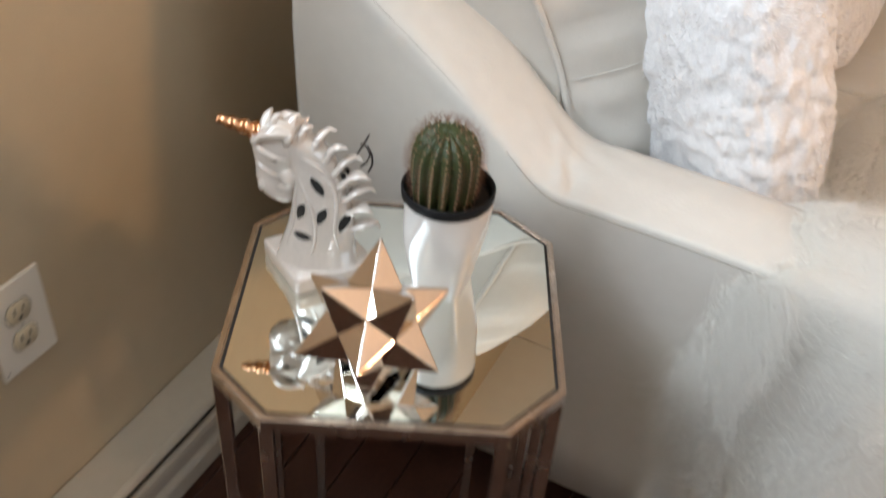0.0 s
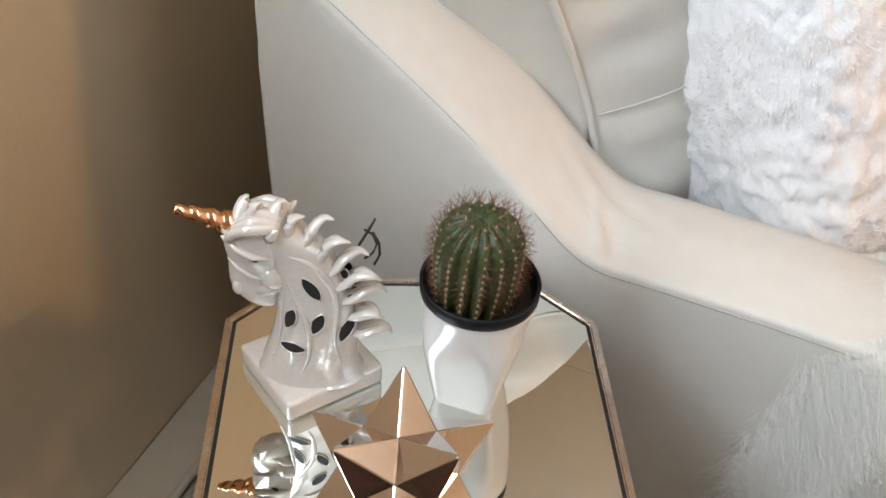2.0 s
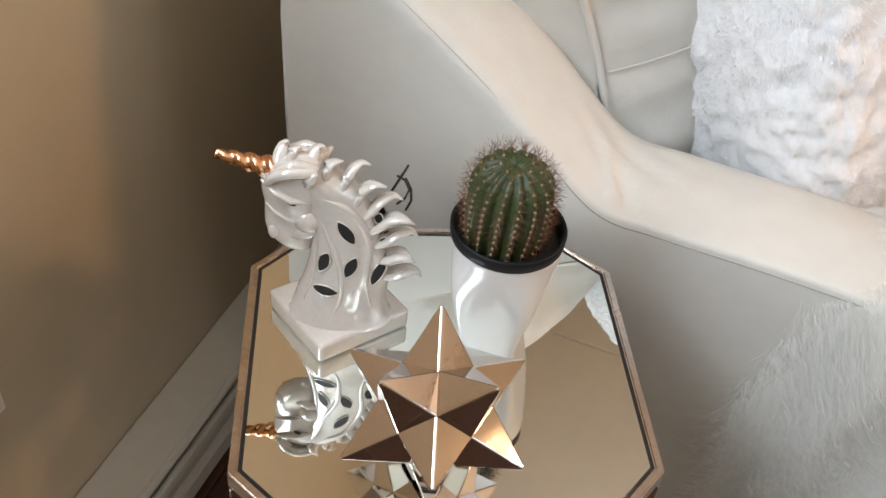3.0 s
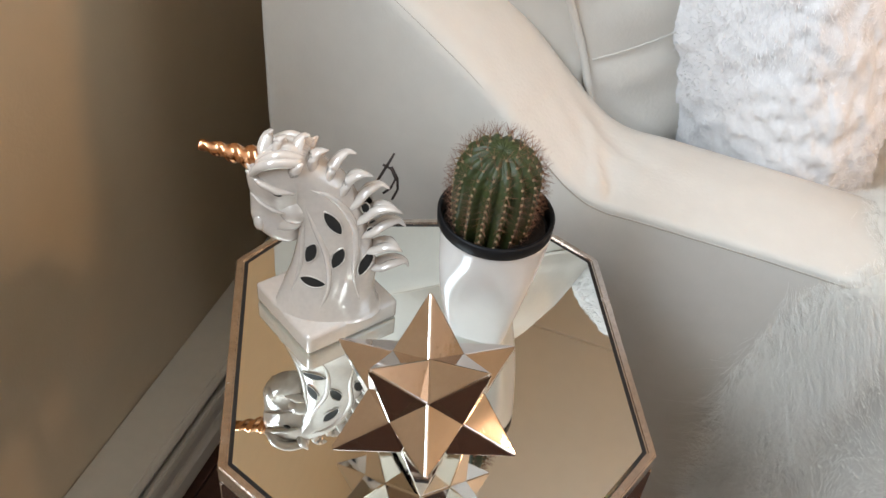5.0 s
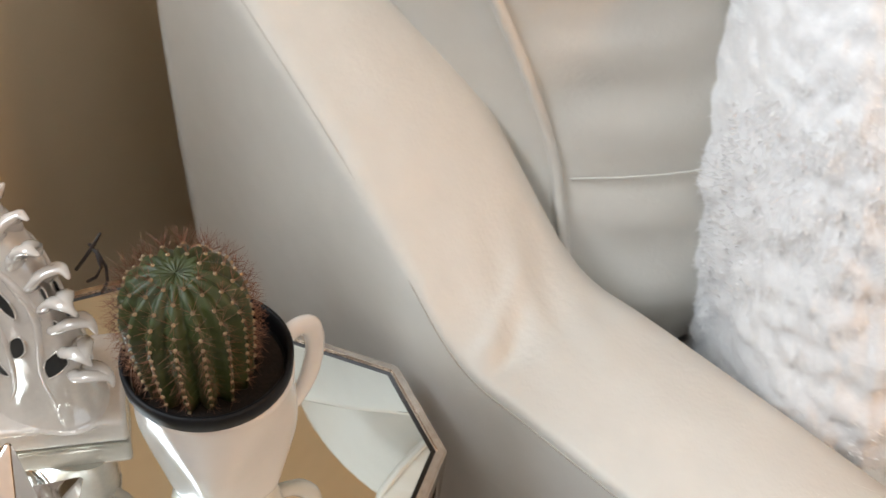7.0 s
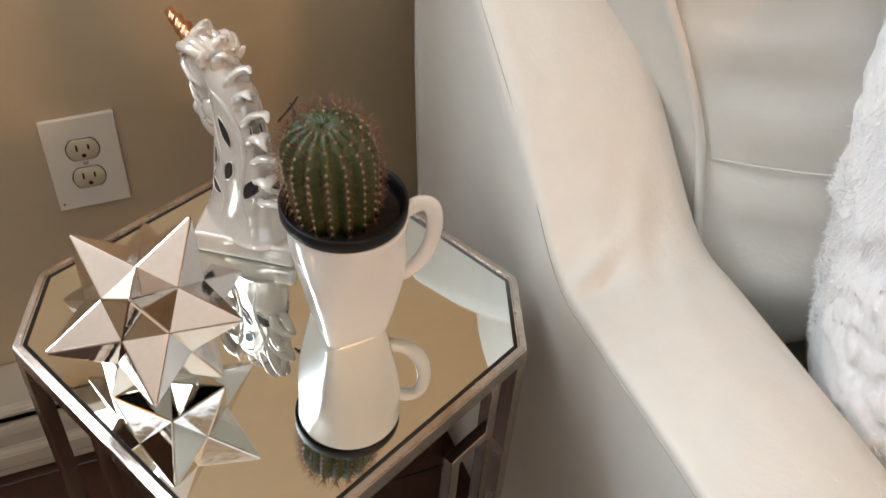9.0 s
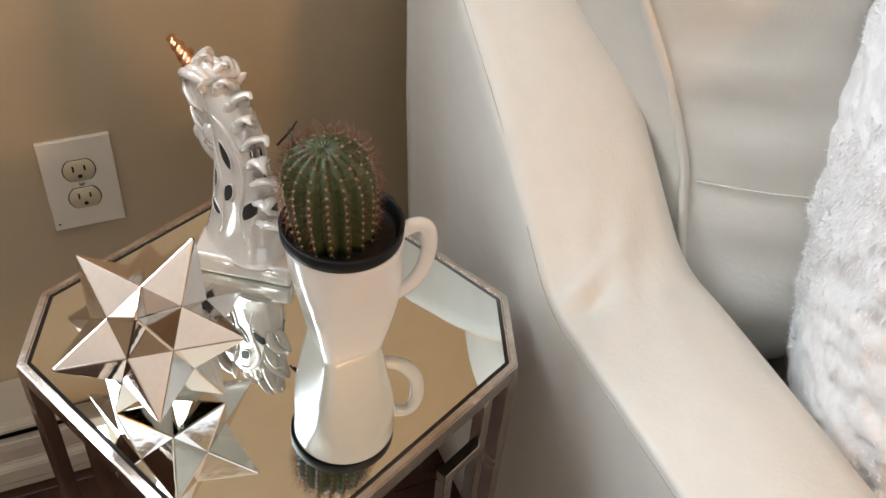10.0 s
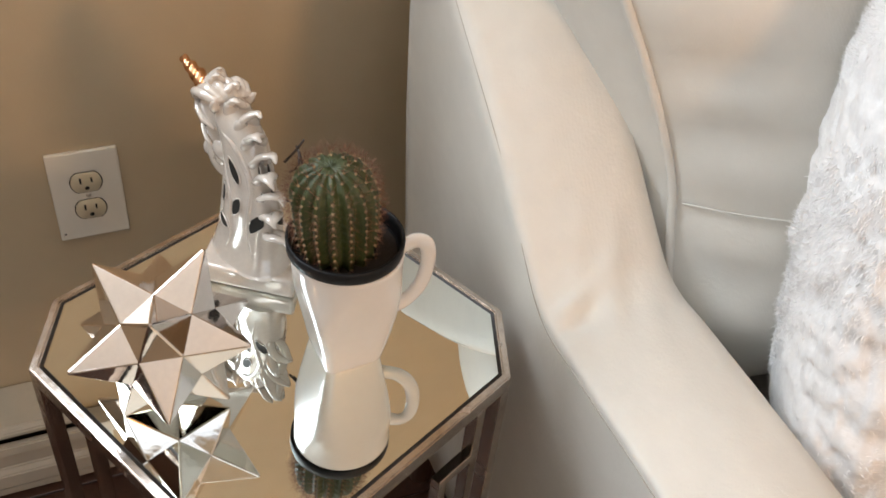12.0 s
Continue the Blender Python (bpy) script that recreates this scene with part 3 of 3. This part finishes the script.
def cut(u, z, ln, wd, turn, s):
    """A leaf-shaped black patch on the neck's side, colouring in the shade of an opening."""
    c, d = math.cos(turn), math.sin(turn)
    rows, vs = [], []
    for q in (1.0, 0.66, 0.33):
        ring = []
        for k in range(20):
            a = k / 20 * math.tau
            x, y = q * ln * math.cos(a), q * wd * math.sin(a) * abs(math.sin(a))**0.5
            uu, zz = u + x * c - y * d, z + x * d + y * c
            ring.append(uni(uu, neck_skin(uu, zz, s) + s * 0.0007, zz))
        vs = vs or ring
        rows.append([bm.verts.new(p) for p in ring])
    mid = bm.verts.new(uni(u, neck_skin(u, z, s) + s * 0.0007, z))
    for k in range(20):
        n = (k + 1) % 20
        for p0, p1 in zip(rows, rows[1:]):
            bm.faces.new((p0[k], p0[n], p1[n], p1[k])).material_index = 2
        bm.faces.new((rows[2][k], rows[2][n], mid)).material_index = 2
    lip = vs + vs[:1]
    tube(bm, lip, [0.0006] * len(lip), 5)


for s in (1, -1):
    for strand in (((0.034, 0.124), (0.026, 0.104), (0.016, 0.080), (0.014, 0.052), (0.020, 0.030)), ((0.022, 0.136), (0.012, 0.132), (0.000, 0.112), (-0.004, 0.092), (-0.004, 0.064), (-0.009, 0.036)), ((0.034, 0.108), (0.036, 0.090), (0.037, 0.068), (0.044, 0.040)), ((0.030, 0.140), (0.016, 0.136), (0.003, 0.122), (-0.005, 0.104))):
        line = spline([(u, z) for u, z in strand], 5)
        n = len(line) - 1
        tube(bm, [uni(u, neck_skin(u, z, s) - s * 0.0006, z) for u, z in line], [0.0004 + 0.0021 * math.sin(j / n * math.pi) for j in range(n + 1)], 8)
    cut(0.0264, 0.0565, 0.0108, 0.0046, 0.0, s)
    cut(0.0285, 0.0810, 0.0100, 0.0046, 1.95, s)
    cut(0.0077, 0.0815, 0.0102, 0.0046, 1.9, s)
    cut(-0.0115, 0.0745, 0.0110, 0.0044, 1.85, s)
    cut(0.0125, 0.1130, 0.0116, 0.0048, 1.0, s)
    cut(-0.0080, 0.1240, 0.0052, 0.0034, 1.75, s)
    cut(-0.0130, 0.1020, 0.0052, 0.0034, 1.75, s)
me = bpy.data.meshes.new("unicorn_bust")
bm.to_mesh(me)
bm.free()
for m in (PEARL, COPPER, DARK_FILL):
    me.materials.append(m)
bust = tagged(new("unicorn_bust", me), "pearly white ceramic unicorn bust with copper horn and cut-out openings shown as black patches", "figurine")

wire = bmesh.new()
tube(wire, [(0.356, 0.343, 0.706), (0.359, 0.348, 0.714), (0.363, 0.353, 0.724), (0.366, 0.356, 0.732)], [0.0011, 0.0011, 0.0011, 0.0008], 6)
tube(wire, [(0.359, 0.352, 0.722), (0.366, 0.352, 0.720), (0.370, 0.351, 0.713), (0.368, 0.348, 0.706), (0.363, 0.345, 0.701)], [0.0010] * 5, 6)
tube(wire, [(0.366, 0.352, 0.722), (0.3705, 0.3535, 0.712), (0.372, 0.352, 0.703), (0.369, 0.349, 0.694)], [0.0010] * 4, 6)
tagged(part("wire_tie", wire, WIRE, smooth=True), "thin black wire tie hooked on the unicorn mane", "wire")

# ---- sofa ----
sofa = thing("sofa", "cream leather-look sofa with sloping padded arm", "sofa", at=(0.17, 0.52, 0))


def in_sofa(ob):
    ob.parent = sofa
    ob.location = ob.location - sofa.location
    return ob


arm_line = spline([(0.168, 0.735), (0.170, 0.785), (0.184, 0.812), (0.215, 0.818), (0.285, 0.775), (0.370, 0.716), (0.440, 0.655), (0.478, 0.624), (0.510, 0.611), (0.560, 0.611), (0.700, 0.607), (0.850, 0.600), (0.930, 0.592), (0.955, 0.570), (0.962, 0.520)], 14)
Y0, Y1, BOT = 0.520, 0.652, 0.105
bm = bmesh.new()
rings = []
for i, (x, z) in enumerate(arm_line):
    w = math.exp(-((x - 0.50) / 0.05)**2)
    ring = []
    r = 0.007 + 0.014 * (1 - min(1, max(0, (x - 0.36) / 0.15))) * min(1, max(0, (x - 0.18) / 0.06))
    sec = [(Y0 + 0.004, BOT), (Y0 - 0.002, BOT + 0.1), (Y0 - 0.004, BOT + (z - BOT) * 0.5), (Y0 - 0.002, BOT + (z - BOT) * 0.8), (Y0, z - 0.006 - 1.3 * r)]
    sec += [(Y0 + r * (1 - math.cos(a)), z + 0.003 - r + r * math.sin(a)) for a in (0.1, 0.5, 0.9, 1.25)]
    sec = [(y + min(0.03, 0.075 * max(0, z - 0.03 - zz)), zz) for y, zz in sec]
    for k in range(1, 12):
        t = k / 12
        ya = Y0 + r + (Y1 - Y0 - 0.016 - r) * t
        ridge = (x - 0.505 + 0.45 * (ya - 0.53)) / 0.0075
        fold = 0.0080 * math.exp(-ridge**2) * max(0, 1 - (ya - 0.525) / 0.075) - 0.0055 * math.exp(-(ridge - 1.9)**2) * max(0, 1 - (ya - 0.525) / 0.06) + 0.0026 * w * math.sin(t * 17 + x * 75) * math.sin(t * math.pi)
        sec.append((Y0 + r + (Y1 - Y0 - 0.016 - r) * t, z + 0.003 + 0.012 * math.sin(t * math.pi * 0.85) + fold + 0.0025 * noise.noise(Vector((x * 14, t * 3, 1.7)))))
    sec += [(Y1 - 0.008, z + 0.006), (Y1 - 0.001, z - 0.006), (Y1, z - 0.03), (Y1, BOT + (z - BOT) * 0.5), (Y1 - 0.002, BOT)]
    rings.append([(x + 0.0015 * noise.noise(Vector((y * 20, zz * 20, 3))), y + (0.004 * noise.noise(Vector((x * 5, zz * 5, 0))) if y < Y0 + 0.01 else 0), zz) for y, zz in sec])
loft(bm, rings)
in_sofa(part("arm", bm, LEATHER, smooth=True))
bm = bmesh.new()
line = [(x, Y0 - 0.0002 + 0.0030 * min(1, max(0, (0.48 - x) / 0.1)) + 0.004 * noise.noise(Vector((x * 5, (z - 0.008) * 5, 0))), z - 0.007) for x, z in arm_line if x > 0.21 and z > 0.55]
tube(bm, line, [0.0007 if p[0] > 0.44 else 0.0003 for p in line], 6)
in_sofa(part("seam", bm, SEAM, None, "stitched seam along the arm", smooth=True))
in_sofa(part("base", box_bm((0.20, 0.655, 0.11), (0.95, 2.5, 0.30), 0.02), LEATHER))
in_sofa(part("back", box_bm((0.176, 0.655, 0.12), (0.30, 2.5, 0.80), 0.03, seg=3), LEATHER, smooth=True))
for x, y in ((0.22, 0.57), (0.90, 0.57), (0.22, 2.42), (0.90, 2.42)):
    bm = bmesh.new()
    bmesh.ops.create_cone(bm, cap_ends=True, segments=16, radius1=0.018, radius2=0.026, depth=0.105, matrix=pose(x, y, 0.0527))
    in_sofa(part("leg", bm, FLOOR, None, "dark wooden foot"))
in_sofa(part("far_arm", box_bm((0.18, 2.51, 0.105), (0.95, 2.64, 0.60), 0.03, seg=3), LEATHER, smooth=True))


def pillow_bm(half, p, n=28, lump=0.0, seed=0.0, scale=14):
    """A stuffed box with rounded faces."""
    bm = bmesh.new()
    bmesh.ops.create_cube(bm, size=2)
    bmesh.ops.subdivide_edges(bm, edges=bm.edges[:], cuts=n, use_grid_fill=True)
    for v in bm.verts:
        c = v.co
        r = (abs(c.x)**p + abs(c.y)**p + abs(c.z)**p)**(1 / p)
        q = Vector((c.x / r * half[0], c.y / r * half[1], c.z / r * half[2]))
        if lump:
            q += q.normalized() * lump * noise.fractal(Vector((q.x, q.y, q.z)) * scale + Vector((seed, 0, 0)), 0.8, 2.1, 3)
        v.co = q
    return bm


def cushion(y0, y1, name):
    """A leaning back cushion with a boxed edge and its piping."""
    hw = (y1 - y0) / 2
    m = Matrix.Translation((0.349, (y0 + y1) / 2, 0.72)) @ Matrix.Rotation(radians(-19), 4, "Y")
    bm = bmesh.new()

    def lean(y, z):
        """The top corners spread outwards."""
        return y + math.copysign(min(0.062, 0.045 * (max(0, z + 0.27) / 0.51)**1.35), y) * min(1, abs(y) / (0.6 * hw)) * (1 if y < 0 else 0.2)

    bmesh.ops.create_cube(bm, size=2)
    bmesh.ops.subdivide_edges(bm, edges=bm.edges[:], cuts=36, use_grid_fill=True)
    for v in bm.verts:
        c = v.co.copy()
        r = (abs(c.y)**7 + abs(c.z)**7)**(1 / 7)
        k = max(abs(c.y), abs(c.z))
        y, z = c.y * k / max(r, 1e-6), c.z * k / max(r, 1e-6)
        puff = (1 - abs(y)**4.5) * (1 - abs(z)**6) * (1 - 0.22 * z)
        x = 0.075 * c.x + (0.115 * puff if c.x > 0.99 else (-0.02 * puff if c.x < -0.99 else 0))
        if c.x > 0.99:
            x -= 0.005 * min(1, max(0, (-0.29 - z) / 0.05))
        if c.x > 0.5:
            x += 0.009 * math.sin(z * 26 + 2.5 * noise.noise(Vector((z * 3, 1, 0)))) * math.exp(-((1 - abs(y)) / 0.20)**2) * (1 - abs(y)**20)
        v.co = m @ Vector((x, lean(y * (hw - 0.006), z) + (math.copysign(0.012, c.y) * (1 - c.x**2) if abs(c.y) > 0.99 else 0), z * 0.285))
    body = in_sofa(part(name, bm, LEATHER, smooth=True))
    bm = bmesh.new()
    loop = []
    for k in range(96):
        a = k / 96 * math.tau
        c, s = math.cos(a), math.sin(a)
        r = 1 / (abs(c)**7 + abs(s)**7)**(1 / 7)
        loop.append(m @ Vector((0.0765, lean(c * r * (hw - 0.005), s * r), s * r * 0.286)))
    loop.append(loop[0])
    tube(bm, loop, [0.0042] * len(loop), 8)
    pip = part("piping", bm, LEATHER, body, smooth=True)
    bm = bmesh.new()
    row = []
    for k in range(31):
        y = -0.985 + 1.97 * k / 30
        z = -0.295 - 0.03 * math.sin(k / 30 * math.pi)
        puff = (1 - abs(y)**4.5) * (1 - abs(z)**6) * (1 - 0.22 * z)
        row.append(m @ Vector((0.0756 + 0.115 * puff, lean(y * (hw - 0.006), z), z * 0.285)))
    tube(bm, row, [0.0008] * len(row), 6)
    part("cross_seam", bm, LEATHER, body, smooth=True)
    return body


cushion(0.656, 1.262, "back_cushion")
cushion(1.285, 1.87, "back_cushion")
cushion(1.893, 2.48, "back_cushion")
for y0, y1 in ((0.656, 1.27), (1.274, 1.88), (1.884, 2.49)):
    in_sofa(part("seat_cushion", box_bm((0.31, y0, 0.302), (0.96, y1, 0.46), 0.035, seg=4), LEATHER, smooth=True))


def plush_pillow(m, seed, half):
    ob = thing("throw_pillow", "fluffy white plush throw pillow leaning on the sofa back", "pillow", "plush pillows on the sofa")
    ob.matrix_world = m
    body = part("cover", pillow_bm(half, 2.9, 84, 0.0060, seed, 50), FUR, ob, smooth=True)
    link("pile", fur_mesh("pile", body, 70000, 0.0046, 0.0005, 0.9, int(seed) + 5, 40, 0.55, 0.2, 0.3), FUR_TIP, ob, "short plush pile", smooth=False)["kind"] = "stuff"
    return ob


plush_pillow(Matrix.Translation((0.590, 0.794, 0.692)) @ Matrix.Rotation(radians(-6), 4, "X") @ Matrix.Rotation(radians(-18), 4, "Y") @ Matrix.Rotation(radians(-42), 4, "Z"), 1.0, (0.149, 0.092, 0.250))
plush_pillow(Matrix.Translation((0.610, 1.36, 0.70)) @ Matrix.Rotation(radians(-22), 4, "Y") @ Matrix.Rotation(radians(-6), 4, "Z"), 7.0, (0.091, 0.222, 0.248))

# ---- fur throw over the arm's front ----
throw = thing("fur_throw", "long-haired white fur throw draped over the sofa arm and seat", "throw", at=(0, 0, 0))
path = spline([(0.530, 0.13, -1, 0.1), (0.520, 0.30, -1, 0.2), (0.513, 0.46, -1, 0.2), (0.514, 0.575, -1, 0.2), (0.524, 0.604, -0.7, 0.7), (0.548, 0.613, -0.1, 1), (0.580, 0.621, 0, 1), (0.620, 0.622, 0, 1), (0.660, 0.614, 0.1, 1), (0.70, 0.57, 0.3, 1), (0.80, 0.52, 0.1, 1), (1.02, 0.50, 0, 1), (1.25, 0.485, 0, 1)], 20)
bm = bmesh.new()
grid = []
for i, (y, z, ny, nz) in enumerate(path):
    row = []
    left = 0.672 + 0.007 * math.sin(i * 0.135) + 0.06 * max(0, (y - 0.66) / 0.5) + 0.045 * min(1, max(0, (y - 0.50) / 0.05))
    for j in range(111):
        t = j / 110
        x = left + (1.03 - left) * t
        edge = 0.052 * (1 - (1 - min(1, t * 1.15))**2) - 0.022 + 0.0016 * noise.fractal(Vector((x * 38 + 9 * noise.noise(Vector((x * 9, y * 9, z * 9))), y * 26, z * 18)), 0.8, 2.1, 3)
        w = 0.012 * noise.noise(Vector((x * 8, y * 6, z * 6))) * min(1, t * 4)
        drop = max(0, x - 0.93) * 1.3 if y > 0.54 else 0
        row.append(bm.verts.new((x, y + ny * (edge + w), z + nz * (edge + w) - drop)))
    grid.append(row)
for a, b in zip(grid, grid[1:]):
    for j in range(110):
        bm.faces.new((a[j], a[j + 1], b[j + 1], b[j]))
fringe = bmesh.new()
for a, b in zip(grid, grid[1:]):
    for j in range(0, 26, 2):
        fringe.faces.new([fringe.verts.new(v.co) for v in (a[j], a[j + 2], b[j + 2], b[j])])
bmesh.ops.solidify(bm, geom=bm.faces[:], thickness=0.004)
hide = part("hide", bm, HAIR, throw, smooth=True)
link("pile", fur_mesh("pile", hide, 120000, 0.013, 0.00012, 0.9, 11, 12, 0.40, 0.4, 0.26), HAIR, throw, "long soft white hair", smooth=False)["kind"] = "stuff"
strip = part("fringe_base", fringe, FUR_TIP, throw)
link("fringe", fur_mesh("fringe", strip, 75000, 0.044, 0.00011, 0.6, 23, 9, 0.22, 0.35, 0.34), HAIR, throw, "wispy hair along the edge", smooth=False)["kind"] = "stuff"
bpy.data.objects.remove(strip)

# ---- lamps that light the room ----
def floor_lamp(x, y, h):
    lamp = thing("floor_lamp", "floor lamp with a cream bowl shade open to the ceiling", "lamp", at=(x, y, 0))
    bm = bmesh.new()
    bmesh.ops.create_cone(bm, cap_ends=True, segments=32, radius1=0.13, radius2=0.12, depth=0.02, matrix=pose(0, 0, 0.011))
    part("base_plate", bm, FRAME, lamp)
    bm = bmesh.new()
    bmesh.ops.create_cone(bm, cap_ends=True, segments=14, radius1=0.011, radius2=0.011, depth=h - 0.17, matrix=pose(0, 0, (h - 0.17) / 2 + 0.02))
    part("pole", bm, FRAME, lamp)
    bm = bmesh.new()
    loft(bm, [[(r * math.cos(k / 40 * math.tau), r * math.sin(k / 40 * math.tau), z) for k in range(40)] for r, z in ((0.02, h - 0.15), (0.08, h - 0.125), (0.14, h - 0.06), (0.17, h), (0.166, h), (0.136, h - 0.057), (0.077, h - 0.120), (0.02, h - 0.144))], cap=False)
    part("shade", bm, SHADE, lamp, smooth=True)
    return lamp


floor_lamp(2.00, 0.80, 1.120)

# ---- floor boards ----
slab("subfloor", (-0.12, YF - 0.12, -0.12), (XR + 0.12, YB + 0.12, -0.012), FLOOR, "dark sub-floor under the boards", "floor")
floor = tagged(new("floor"), "dark brown hardwood floor boards", "floor", kind="structure")
bw = 0.083
plank = box_bm((-bw / 2 + 0.0007, YF, -0.0118), (bw / 2 - 0.0007, YB, 0.0), 0.0012, seg=1)
pme = bpy.data.meshes.new("plank")
plank.to_mesh(pme)
plank.free()
pme.materials.append(FLOOR)
for i in range(int(XR / bw) + 1):
    ob = new("plank", pme)
    ob.parent = floor
    ob.location = (min(bw * (i + 0.5), XR - bw / 2), 0, 0)
